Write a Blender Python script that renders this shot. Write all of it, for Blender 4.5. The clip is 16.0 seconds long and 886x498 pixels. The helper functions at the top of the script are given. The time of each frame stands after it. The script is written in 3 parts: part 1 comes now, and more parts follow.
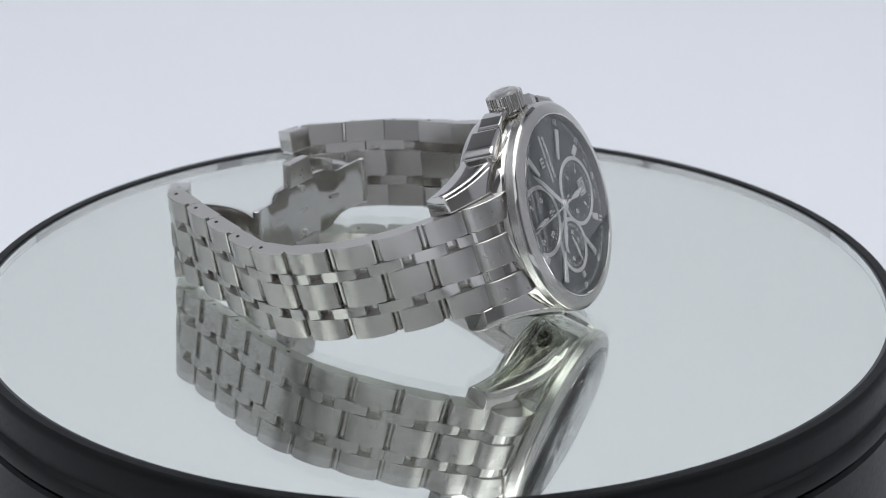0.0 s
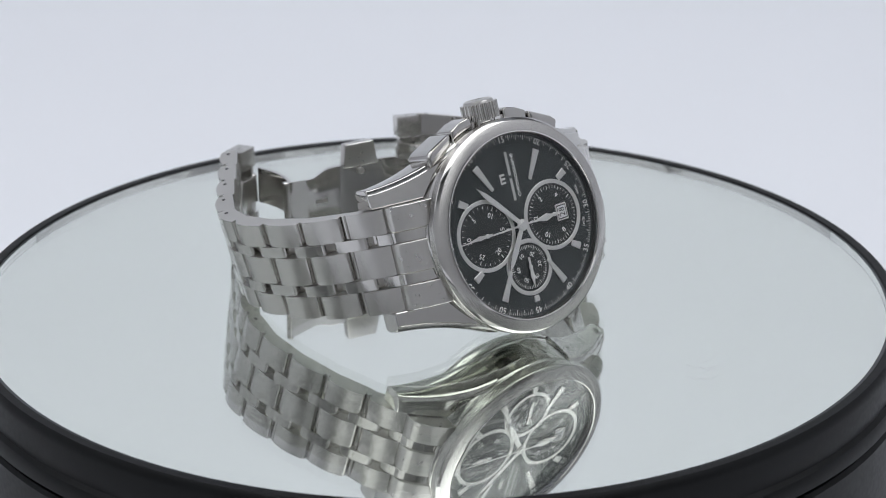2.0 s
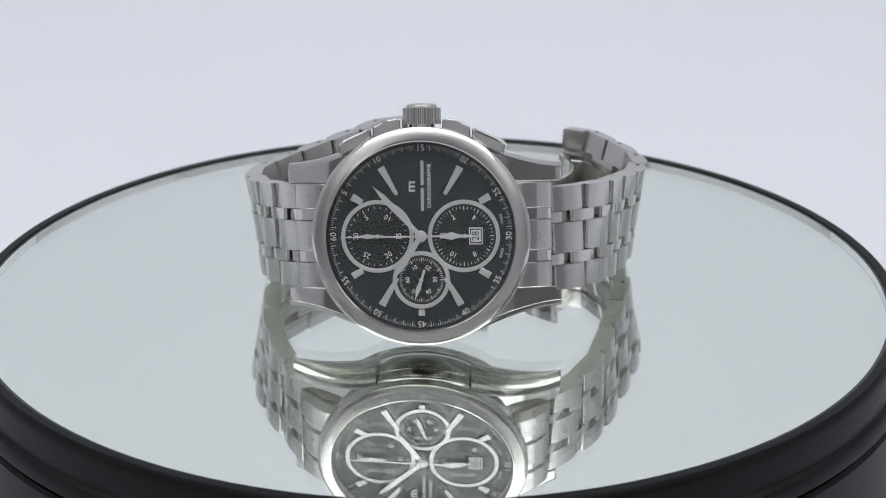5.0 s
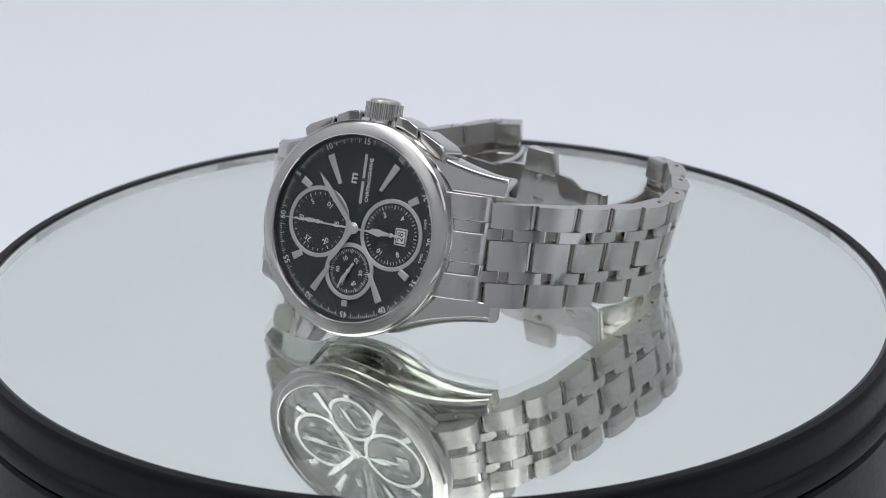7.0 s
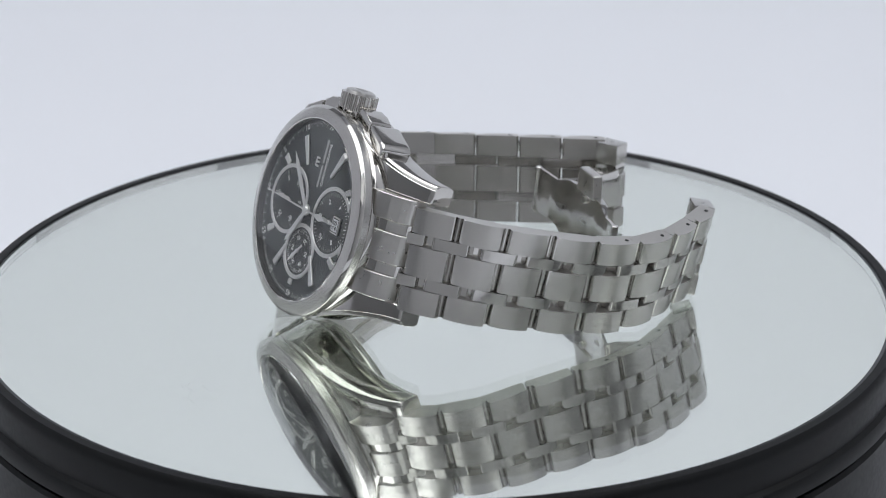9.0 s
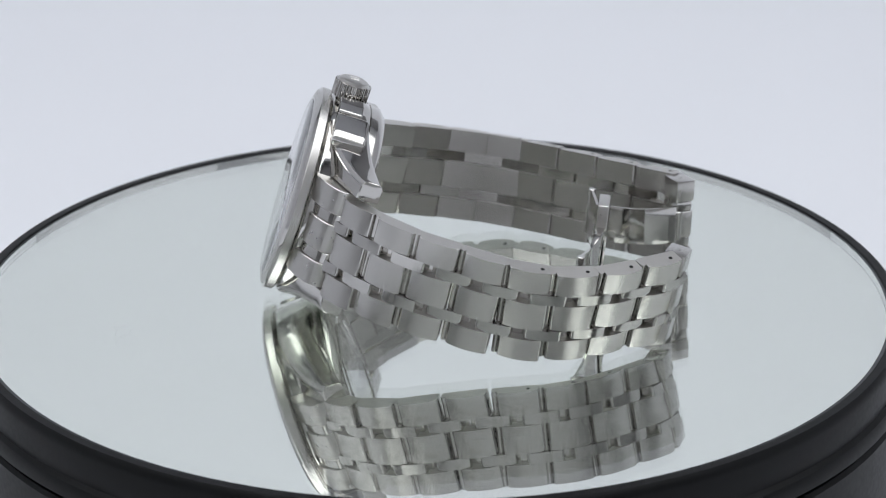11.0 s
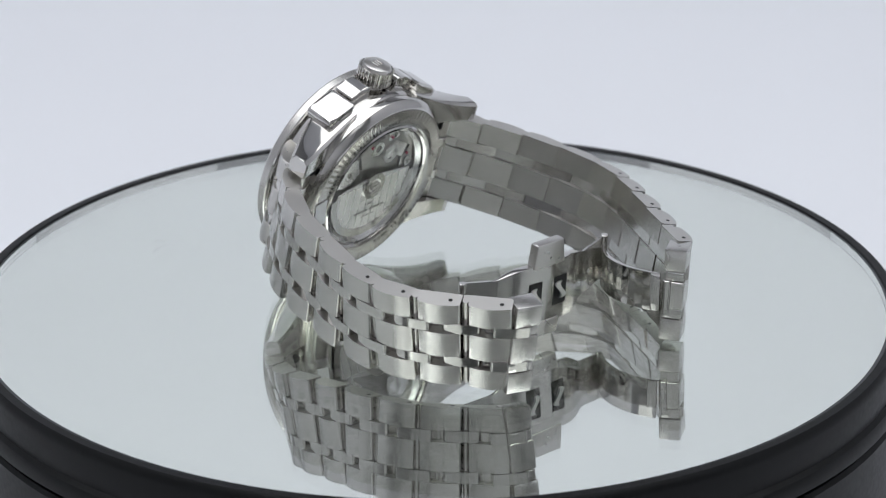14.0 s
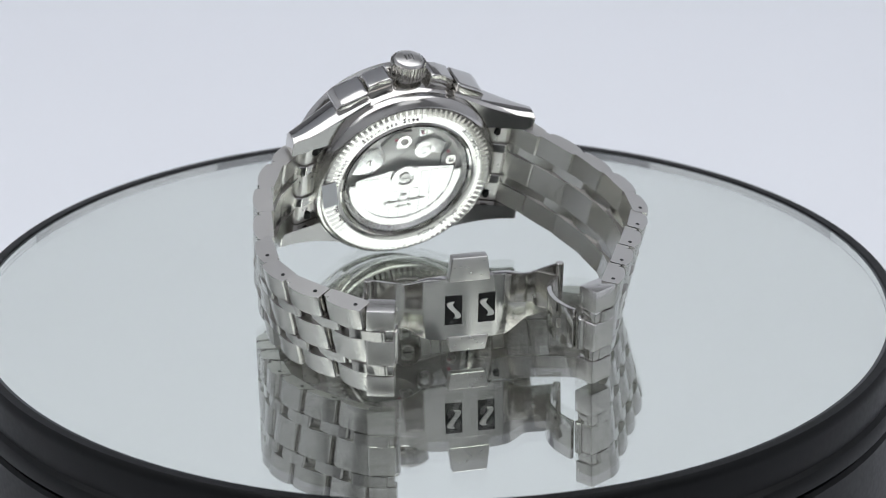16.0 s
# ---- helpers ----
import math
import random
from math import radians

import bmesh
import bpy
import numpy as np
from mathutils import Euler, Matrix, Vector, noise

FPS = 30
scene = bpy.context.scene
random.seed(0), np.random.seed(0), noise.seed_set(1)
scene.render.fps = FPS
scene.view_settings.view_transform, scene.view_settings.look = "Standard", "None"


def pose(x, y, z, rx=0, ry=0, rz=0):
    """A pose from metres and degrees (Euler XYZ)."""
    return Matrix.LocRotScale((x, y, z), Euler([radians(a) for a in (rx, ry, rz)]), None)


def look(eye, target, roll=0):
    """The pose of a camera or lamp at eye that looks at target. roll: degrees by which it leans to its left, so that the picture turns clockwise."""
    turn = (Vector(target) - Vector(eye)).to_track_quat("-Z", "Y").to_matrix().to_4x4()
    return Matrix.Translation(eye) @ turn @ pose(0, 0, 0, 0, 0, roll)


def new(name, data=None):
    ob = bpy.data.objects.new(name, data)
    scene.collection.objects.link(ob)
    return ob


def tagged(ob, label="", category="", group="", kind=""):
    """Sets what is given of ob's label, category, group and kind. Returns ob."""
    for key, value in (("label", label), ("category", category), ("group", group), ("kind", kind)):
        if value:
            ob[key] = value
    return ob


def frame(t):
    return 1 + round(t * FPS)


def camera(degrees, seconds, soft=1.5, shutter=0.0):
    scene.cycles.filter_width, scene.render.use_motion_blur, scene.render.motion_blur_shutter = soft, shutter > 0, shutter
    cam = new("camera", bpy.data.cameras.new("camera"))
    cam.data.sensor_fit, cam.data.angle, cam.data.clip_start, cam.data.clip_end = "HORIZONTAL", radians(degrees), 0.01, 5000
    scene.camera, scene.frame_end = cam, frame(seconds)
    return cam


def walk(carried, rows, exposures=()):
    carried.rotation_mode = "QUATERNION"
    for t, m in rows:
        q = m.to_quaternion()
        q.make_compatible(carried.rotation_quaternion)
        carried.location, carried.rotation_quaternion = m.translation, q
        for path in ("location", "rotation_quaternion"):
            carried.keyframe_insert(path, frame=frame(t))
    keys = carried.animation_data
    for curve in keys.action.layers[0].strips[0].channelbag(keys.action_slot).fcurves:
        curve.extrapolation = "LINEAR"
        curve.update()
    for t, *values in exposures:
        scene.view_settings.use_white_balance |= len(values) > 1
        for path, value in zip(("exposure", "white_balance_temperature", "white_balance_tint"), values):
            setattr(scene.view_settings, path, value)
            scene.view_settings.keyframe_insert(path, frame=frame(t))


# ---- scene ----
# Sizes below are in millimetres and become metres when a mesh is made.
MM = 0.001
TURN = -14.03          # degrees a second by which the platter turns
SECONDS = 16.0

cam = camera(20.776, SECONDS, soft=1.0)
cam.data.dof.use_dof, cam.data.dof.focus_distance, cam.data.dof.aperture_fstop = True, 0.468, 32.0
eye = pose(0.00202, -0.46394, 0.19547, 68.122, 0, 0) @ pose(0, 0, 0, 0, 0, -0.197)
walk(cam, [(0.0, eye), (SECONDS, eye)])

# ---- light ----
world = bpy.data.worlds.new("studio")
scene.world = world
world.use_nodes = True
world.node_tree.nodes["Background"].inputs[0].default_value = (0.6, 0.65, 0.75, 1)
world.node_tree.nodes["Background"].inputs[1].default_value = 0.05
scene.view_settings.exposure = 0.0
scene.cycles.max_bounces, scene.cycles.glossy_bounces = 20, 16


def softbox(name, size_x, size_y, watts, place, target, colour=(0.95, 0.97, 1.0)):
    data = bpy.data.lights.new(name, "AREA")
    data.shape, data.size, data.size_y, data.energy, data.color = "RECTANGLE", size_x, size_y, watts, colour
    ob = new(name, data)
    ob.matrix_world = look(place, target)
    return ob


softbox("softbox_top", 1.42, 0.85, 7.7, (0, -0.06, 0.93), (0, -0.06, 0))
softbox("softbox_side", 0.34, 0.34, 0.32, (-0.44, -0.52, 0.64), (0, 0, 0.02))
softbox("softbox_side", 0.34, 0.34, 0.32, (0.44, -0.52, 0.64), (0, 0, 0.02))


# ---- materials ----
def material(name, colour, rough=0.5, metal=0.0, vary=0.06, scale=400.0, stretch=(1, 1, 1), bump=0.0, rough_vary=0.1,
             second=25.0, **extra):
    """A surface with variation at two scales, in metres of the object's own space."""
    m = bpy.data.materials.new(name)
    m.use_nodes = True
    t = m.node_tree
    b = t.nodes["Principled BSDF"]
    b.inputs["Metallic"].default_value = metal
    for key, value in extra.items():
        b.inputs[key.replace("_", " ")].default_value = value
    co = t.nodes.new("ShaderNodeTexCoord")
    mp = t.nodes.new("ShaderNodeMapping")
    mp.inputs["Scale"].default_value = stretch
    t.links.new(co.outputs["Object"], mp.inputs["Vector"])
    fine, wide = t.nodes.new("ShaderNodeTexNoise"), t.nodes.new("ShaderNodeTexNoise")
    fine.inputs["Scale"].default_value, wide.inputs["Scale"].default_value = scale, second
    fine.inputs["Detail"].default_value, wide.inputs["Detail"].default_value = 4, 3
    t.links.new(mp.outputs["Vector"], fine.inputs["Vector"])
    t.links.new(co.outputs["Object"], wide.inputs["Vector"])
    both = t.nodes.new("ShaderNodeMath")
    both.operation = "ADD"
    t.links.new(fine.outputs["Fac"], both.inputs[0])
    t.links.new(wide.outputs["Fac"], both.inputs[1])
    ramp = t.nodes.new("ShaderNodeMapRange")
    ramp.inputs["From Min"].default_value, ramp.inputs["From Max"].default_value = 0.6, 1.4
    ramp.inputs["To Min"].default_value, ramp.inputs["To Max"].default_value = 1 - vary, 1 + vary
    t.links.new(both.outputs[0], ramp.inputs["Value"])
    mul = t.nodes.new("ShaderNodeVectorMath")
    mul.operation = "SCALE"
    mul.inputs[0].default_value = colour
    t.links.new(ramp.outputs[0], mul.inputs["Scale"])
    t.links.new(mul.outputs[0], b.inputs["Base Color"])
    rr = t.nodes.new("ShaderNodeMapRange")
    rr.inputs["From Min"].default_value, rr.inputs["From Max"].default_value = 0.3, 0.7
    rr.inputs["To Min"].default_value, rr.inputs["To Max"].default_value = rough * (1 - rough_vary), rough * (1 + rough_vary)
    t.links.new(fine.outputs["Fac"], rr.inputs["Value"])
    t.links.new(rr.outputs[0], b.inputs["Roughness"])
    if bump:
        bp = t.nodes.new("ShaderNodeBump")
        bp.inputs["Strength"].default_value, bp.inputs["Distance"].default_value = bump, 0.00002
        t.links.new(fine.outputs["Fac"], bp.inputs["Height"])
        t.links.new(bp.outputs["Normal"], b.inputs["Normal"])
    return m


STEEL = (0.605, 0.592, 0.57)
polished = material("polished_steel", STEEL, 0.07, 1.0, 0.02, 300, rough_vary=0.1)
link_polish = material("polished_link_steel", STEEL, 0.11, 1.0, 0.03, 500, rough_vary=0.1)
brushed = material("brushed_steel", STEEL, 0.27, 1.0, 0.005, 2400, (6, 0.08, 1), 0.0, 0.015)
bezel_steel = material("grained_bezel_steel", STEEL, 0.26, 1.0, 0.02, 700, rough_vary=0.05)
link_side = material("satin_link_edge", STEEL, 0.42, 1.0, 0.012, 900, (6, 0.4, 1), rough_vary=0.03)
satin = material("satin_steel", STEEL, 0.28, 1.0, 0.015, 700, rough_vary=0.03)
back_polish = material("case_back_steel", STEEL, 0.13, 1.0, 0.02, 500, rough_vary=0.1)
silver = material("silvered_applique", (0.72, 0.71, 0.69), 0.38, 1.0, 0.03, 500)
hand_steel = material("hand_steel", (0.78, 0.77, 0.75), 0.38, 1.0, 0.03, 500)
dial_black = material("black_dial_lacquer", (0.016, 0.021, 0.021), 0.32, 0.0, 0.1, 900, Coat_Weight=0.1)
counter_black = material("black_counter", (0.015, 0.018, 0.018), 0.4, 0.0, 0.1, 900)
print_white = material("white_print", (0.82, 0.82, 0.80), 0.5, 0.0, 0.04)
print_grey = material("grey_print", (0.42, 0.42, 0.41), 0.5, 0.0, 0.04)
paper_white = material("date_disc_white", (0.62, 0.63, 0.64), 0.5, 0.0, 0.03)
ink = material("black_ink", (0.02, 0.02, 0.02), 0.5)
# near-black; in holes, slots and latch windows it stands in for shade
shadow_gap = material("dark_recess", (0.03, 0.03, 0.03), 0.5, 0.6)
rotor_silver = material("grained_rotor_silver", (0.86, 0.85, 0.83), 0.3, 1.0, 0.03, 900)
rhodium = material("rhodium_plate", (0.80, 0.79, 0.78), 0.26, 1.0, 0.05, 500)
bridge_grey = material("grained_bridge", (0.34, 0.33, 0.32), 0.35, 1.0, 0.12, 600)
ruby = material("jewel", (0.35, 0.03, 0.08), 0.1)
film_clear = material("pale_sticker", (0.80, 0.82, 0.84), 0.35, 0.0, 0.03)
black_plastic = material("black_plastic", (0.006, 0.0065, 0.007), 0.42, 0.0, 0.2, 900, bump=0.1, second=12, Specular_IOR_Level=0.16)
rim_grey = material("dark_glass_edge", (0.05, 0.055, 0.06), 0.35, 0.0, 0.25, 500, second=40)
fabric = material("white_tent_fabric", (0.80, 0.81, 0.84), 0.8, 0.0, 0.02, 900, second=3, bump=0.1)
# unseen tent sides, greyer than the top to set what the links reflect
toned_cloth = material("toned_tent_side", (0.58, 0.58, 0.60), 0.8, 0.0, 0.03, 900, second=3)
back_dimmer = material("dark_back_dimmer", (0.22, 0.22, 0.228), 0.8, 0.0, 0.05, 900, second=3)
paper = material("white_paper_sweep", (0.830, 0.845, 0.884), 0.7, 0.0, 0.015, 700, second=5)
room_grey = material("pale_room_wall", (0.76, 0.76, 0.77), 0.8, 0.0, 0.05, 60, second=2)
# darker than the other room walls, to put contrast into the steel's reflections
room_contrast = material("dark_room_contrast", (0.40, 0.40, 0.41), 0.7, 0.0, 0.1, 60, second=2)
lint_grey = material("grey_lint", (0.56, 0.57, 0.59), 0.8)
mirror_silver = material("mirror_silver", (0.95, 0.972, 0.925), 0.0, 1.0, 0.008, 60, second=12, rough_vary=0.0)


def grained_round(m, amount):
    """Turned graining: the gloss is drawn out across circles about the object's z axis."""
    t = m.node_tree
    tan = t.nodes.new("ShaderNodeTangent")
    tan.direction_type, tan.axis = "RADIAL", "Z"
    b = t.nodes["Principled BSDF"]
    b.inputs["Anisotropic"].default_value = amount
    t.links.new(tan.outputs[0], b.inputs["Tangent"])


def glass(name, colour, ior=1.5):
    m = bpy.data.materials.new(name)
    m.use_nodes = True
    b = m.node_tree.nodes["Principled BSDF"]
    b.inputs["Base Color"].default_value = (*colour, 1)
    b.inputs["Transmission Weight"].default_value, b.inputs["Roughness"].default_value, b.inputs["IOR"].default_value = 1, 0, ior
    return m


grained_round(bezel_steel, 0.6)
float_glass = glass("float_glass", (0.985, 0.995, 0.985), 1.52)
sapphire = glass("sapphire_crystal", (0.985, 0.99, 0.99), 1.28)


# ---- mesh helpers (millimetres) ----
def finish(name, bm, mat, angle=32):
    bmesh.ops.recalc_face_normals(bm, faces=bm.faces)
    bmesh.ops.scale(bm, vec=(MM, MM, MM), verts=bm.verts)
    me = bpy.data.meshes.new(name)
    bm.to_mesh(me)
    bm.free()
    me.materials.append(mat)
    me.polygons.foreach_set("use_smooth", [True] * len(me.polygons))
    me.set_sharp_from_angle(angle=radians(angle))
    return me


def part(name, bm, mat, parent, label="", m=None, angle=32):
    """One mesh object under a thing or a part."""
    me = bm if isinstance(bm, bpy.types.Mesh) else finish(name, bm, mat, angle)
    ob = new(name, me)
    ob.parent = parent
    if m is not None:
        ob.matrix_basis = m
    if label:
        tagged(ob, label)
    return ob


def shift(x, y, z, rx=0, ry=0, rz=0):
    return pose(x * MM, y * MM, z * MM, rx, ry, rz)


def lathe(profile, n=96, closed=False, bm=None):
    """Turns a profile of (r, z) about z; closed joins its last point to its first."""
    bm = bm or bmesh.new()
    rings = []
    for r, z in profile:
        if r < 1e-6:
            rings.append([bm.verts.new((0, 0, z))] * n)
        else:
            rings.append([bm.verts.new((r * math.cos(2 * math.pi * i / n), r * math.sin(2 * math.pi * i / n), z)) for i in range(n)])
    pairs = list(zip(rings, rings[1:])) + ([(rings[-1], rings[0])] if closed else [])
    for a, b in pairs:
        for i in range(n):
            j = (i + 1) % n
            vs = []
            for v in (a[i], a[j], b[j], b[i]):
                if v not in vs:
                    vs.append(v)
            if len(vs) > 2:
                bm.faces.new(vs)
    return bm


def prism(poly, z0, z1, bevel=0.0, segments=2, bm=None):
    """A polygon in x, y, drawn out from z0 to z1 with rounded edges."""
    bm = bm or bmesh.new()
    a = [bm.verts.new((x, y, z0)) for x, y in poly]
    b = [bm.verts.new((x, y, z1)) for x, y in poly]
    n = len(poly)
    fs = [bm.faces.new(a[::-1]), bm.faces.new(b)]
    for i in range(n):
        fs.append(bm.faces.new((a[i], a[(i + 1) % n], b[(i + 1) % n], b[i])))
    if bevel:
        edges = {e for f in fs for e in f.edges}
        bmesh.ops.bevel(bm, geom=list(edges), offset=bevel, segments=segments, affect="EDGES", profile=0.6, clamp_overlap=True)
    return bm


def rect(x0, y0, x1, y1):
    return [(x0, y0), (x1, y0), (x1, y1), (x0, y1)]


def box(x0, x1, y0, y1, z0, z1, bevel=0.15, segments=2, bm=None):
    return prism(rect(x0, y0, x1, y1), z0, z1, bevel, segments, bm)


def loft(rings, bm=None, bevel=0.0):
    bm = bm or bmesh.new()
    vs = [[bm.verts.new(p) for p in ring] for ring in rings]
    for a, b in zip(vs, vs[1:]):
        n = len(a)
        for i in range(n):
            bm.faces.new((a[i], a[(i + 1) % n], b[(i + 1) % n], b[i]))
    bm.faces.new(vs[0][::-1])
    bm.faces.new(vs[-1])
    if bevel:
        bmesh.ops.bevel(bm, geom=list(bm.edges), offset=bevel, segments=2, affect="EDGES", profile=0.6, clamp_overlap=True)
    return bm


def ring(r0, r1, z0, z1, edge=0.1, n=72, bm=None):
    return lathe([(r0, z0), (r0, z1 - edge), (r0 + edge, z1), (r1 - edge, z1), (r1, z1 - edge), (r1, z0)], n, True, bm)


def disc(r, z0, z1, edge=0.1, n=48, bm=None):
    return lathe([(0, z1), (r - edge, z1), (r, z1 - edge), (r, z0), (0, z0)], n, False, bm)


def round_rod(r, a, b, n=16, cap=0.15, bm=None):
    """A rod along z with rounded ends."""
    return lathe([(0, a), (r - cap, a), (r, a + cap), (r, b - cap), (r - cap, b), (0, b)], n, False, bm)


def word(text, size, thick=0.02, spacing=1.0):
    """Letters of the built-in font as a mesh, centred, lying in x, y."""
    cu = bpy.data.curves.new("letters", "FONT")
    cu.body, cu.size, cu.align_x, cu.align_y, cu.extrude, cu.resolution_u = text, size * MM, "CENTER", "CENTER", thick * MM, 3
    cu.space_character = spacing
    ob = bpy.data.objects.new("letters", cu)
    me = bpy.data.meshes.new_from_object(ob)
    bpy.data.objects.remove(ob)
    return me


def letters(name, text, size, mat, parent, m, label="", spacing=1.0):
    me = word(text, size, 0.02, spacing)
    me.materials.clear()
    me.materials.append(mat)
    return part(name, me, mat, parent, label, m)


# ---- the studio ----
FLOOR = -0.046


def sweep_paper():
    """A sheet of paper that lies on the table and curves up behind it."""
    bm = bmesh.new()
    line = [(-0.40, FLOOR), (0.45, FLOOR)]
    line += [(0.45 + 0.25 * math.sin(a), FLOOR + 0.25 - 0.25 * math.cos(a)) for a in np.linspace(0.12, math.pi / 2, 14)]
    line += [(0.70, 0.50)]
    full = [(y, z) for y, z in line] + [(y + 0.0012, z - 0.0012) for y, z in line[::-1]]
    a = [bm.verts.new((-0.72 / MM, y / MM, z / MM)) for y, z in full]
    b = [bm.verts.new((0.72 / MM, y / MM, z / MM)) for y, z in full]
    n = len(full)
    for i in range(n):
        bm.faces.new((a[i], a[(i + 1) % n], b[(i + 1) % n], b[i]))
    return tagged(new("backdrop", finish("backdrop", bm, paper, 60)), "seamless white paper sweep under the turntable", "backdrop", kind="structure")


def slab(name, x0, x1, y0, y1, z0, z1, mat, label, category):
    bm = box(x0 / MM, x1 / MM, y0 / MM, y1 / MM, z0 / MM, z1 / MM, 0)
    return tagged(new(name, finish(name, bm, mat)), label, category, kind="structure")


sweep_paper()
slab("wall_left", -0.74, -0.722, -0.34, 0.72, FLOOR - 0.01, 0.97, toned_cloth, "unseen pale side of a light tent, toned down for the steel's reflections", "wall")
slab("wall_right", 0.722, 0.74, -0.34, 0.72, FLOOR - 0.01, 0.97, toned_cloth, "unseen pale side of a light tent, toned down for the steel's reflections", "wall")
slab("ceiling", -0.74, 0.74, -0.58, 0.72, 0.97, 0.985, fabric, "white fabric top of a light tent", "ceiling")
# added dark panel, out of view: dims what the polished case reflects from behind
slab("wall_back", -0.72, 0.72, 0.70, 0.72, 0.504, 0.97, back_dimmer, "unseen dark panel above the paper sweep, added to dim reflections", "wall")
# the dimmer room in front of the tent, round the camera; unseen, toned for reflections
slab("wall_room_front", -1.02, 1.02, -1.02, -1.00, -0.80, 1.42, room_grey, "pale wall behind the camera", "wall")
slab("wall_room_left", -1.02, -1.00, -1.00, -0.30, -0.80, 1.42, room_contrast, "unseen side wall of the room, darkened for contrast in the steel", "wall")
slab("wall_room_right", 1.00, 1.02, -1.00, -0.30, -0.80, 1.42, room_contrast, "unseen side wall of the room, darkened for contrast in the steel", "wall")
slab("wall_room_back", -1.00, -0.742, -0.32, -0.30, -0.80, 1.42, room_grey, "pale wall beside the light tent", "wall")
slab("wall_room_back", 0.742, 1.00, -0.32, -0.30, -0.80, 1.42, room_grey, "pale wall beside the light tent", "wall")
slab("wall_room_over", -0.742, 0.742, -0.58, -0.56, 0.988, 1.42, room_grey, "pale wall above the light tent", "wall")
slab("ceiling_room", -1.00, 1.00, -1.00, -0.32, 1.40, 1.42, room_contrast, "unseen ceiling of the room, darkened for contrast in the steel", "ceiling")
slab("floor", -1.00, 1.00, -1.00, -0.34, -0.80, -0.78, room_contrast, "unseen floor of the room, darkened for contrast in the steel", "floor")
slab("table", -0.742, 0.742, -0.40, 0.46, FLOOR - 0.035, FLOOR - 0.002, fabric, "white table top under the paper", "table")
slab("wall_room_under", -0.742, 0.742, -0.34, -0.32, -0.78, FLOOR - 0.036, room_grey, "pale front below the table", "wall")


# ---- the turntable ----
GLASS_TOP = 0.0
R_GLASS = 93.7


def turntable():
    t = tagged(new("turntable"), "round black motor turntable with a mirror glass top", "turntable")
    t.location = (0, 0, FLOOR)
    h = -FLOOR / MM
    base = lathe([(0, 0), (96.5, 0), (98.0, 1.5), (98.2, h - 12.6), (97.5, h - 11.9), (90, h - 11.7), (0, h - 11.7)], 160)
    part("base", base, black_plastic, t, "black plastic drum base")
    platter = part("platter", lathe([(0, h - 11.0), (90, h - 11.0), (97.8, h - 11.0), (98.4, h - 10.5), (98.4, h - 8.6), (97.9, h - 7.6),
                                     (96.9, h - 7.0), (96.9, h - 1.4), (96.5, h - 0.2), (95.9, h + 0.35), (R_GLASS + 0.5, h + 0.35), (R_GLASS + 0.25, h + 0.1), (R_GLASS + 0.2, h - 3.4), (0, h - 3.4)], 192),
                   black_plastic, t, "black rotating platter with a raised rim")
    # a sheet of float glass, three millimetres thick, silvered on its back
    bm = lathe([(0, h - 3.0), (R_GLASS - 0.3, h - 3.0), (R_GLASS - 0.3, h - 3.3), (0, h - 3.3)], 192)
    part("mirror", bm, mirror_silver, platter, "silvered back of the round mirror")
    bm = lathe([(0, h), (R_GLASS - 0.35, h), (R_GLASS - 0.3, h - 0.05), (R_GLASS - 0.3, h - 2.96), (0, h - 2.96)], 192)
    pane = part("mirror_glass", bm, float_glass, platter, "clear glass of the round mirror")
    pane.visible_shadow = False
    bm = lathe([(R_GLASS - 0.25, h - 0.03), (R_GLASS + 0.2, h - 0.03), (R_GLASS + 0.2, h - 2.9), (R_GLASS - 0.25, h - 2.9)], 192, True)
    part("mirror_edge", bm, rim_grey, platter, "dark edge of the mirror")
    return t, platter


table, platter = turntable()


# ---- the wristwatch ----
BASE = Vector((-8, 8, 0))
watch = tagged(new("wristwatch"), "stainless steel chronograph wristwatch, black dial, standing on its side", "watch")
HEAD = Matrix(((-0.3035, -0.3964, 0.8664), (0.1030, -0.9177, -0.3838), (0.9473, -0.0272, 0.3193)))
HEAD_AT = Vector((25.46, -11.54, 23.06))
head_m = Matrix.Translation((HEAD_AT - BASE) * MM) @ HEAD.to_4x4()


def clock(angle, r):
    """A point of the dial at an angle clockwise from twelve; x points to three, y to twelve."""
    a = radians(angle)
    return r * math.sin(a), r * math.cos(a)


def upright(angle, r, z):
    """As radial, but turned round in the dial's lower half, so that a numeral reads upright."""
    return radial(angle, r, z) @ pose(0, 0, 0, 0, 0, 180 if 95 < angle % 360 < 265 else 0)


def radial(angle, r, z):
    """A pose on the dial whose y axis points outward."""
    x, y = clock(angle, r)
    return shift(x, y, z, 0, 0, -angle)


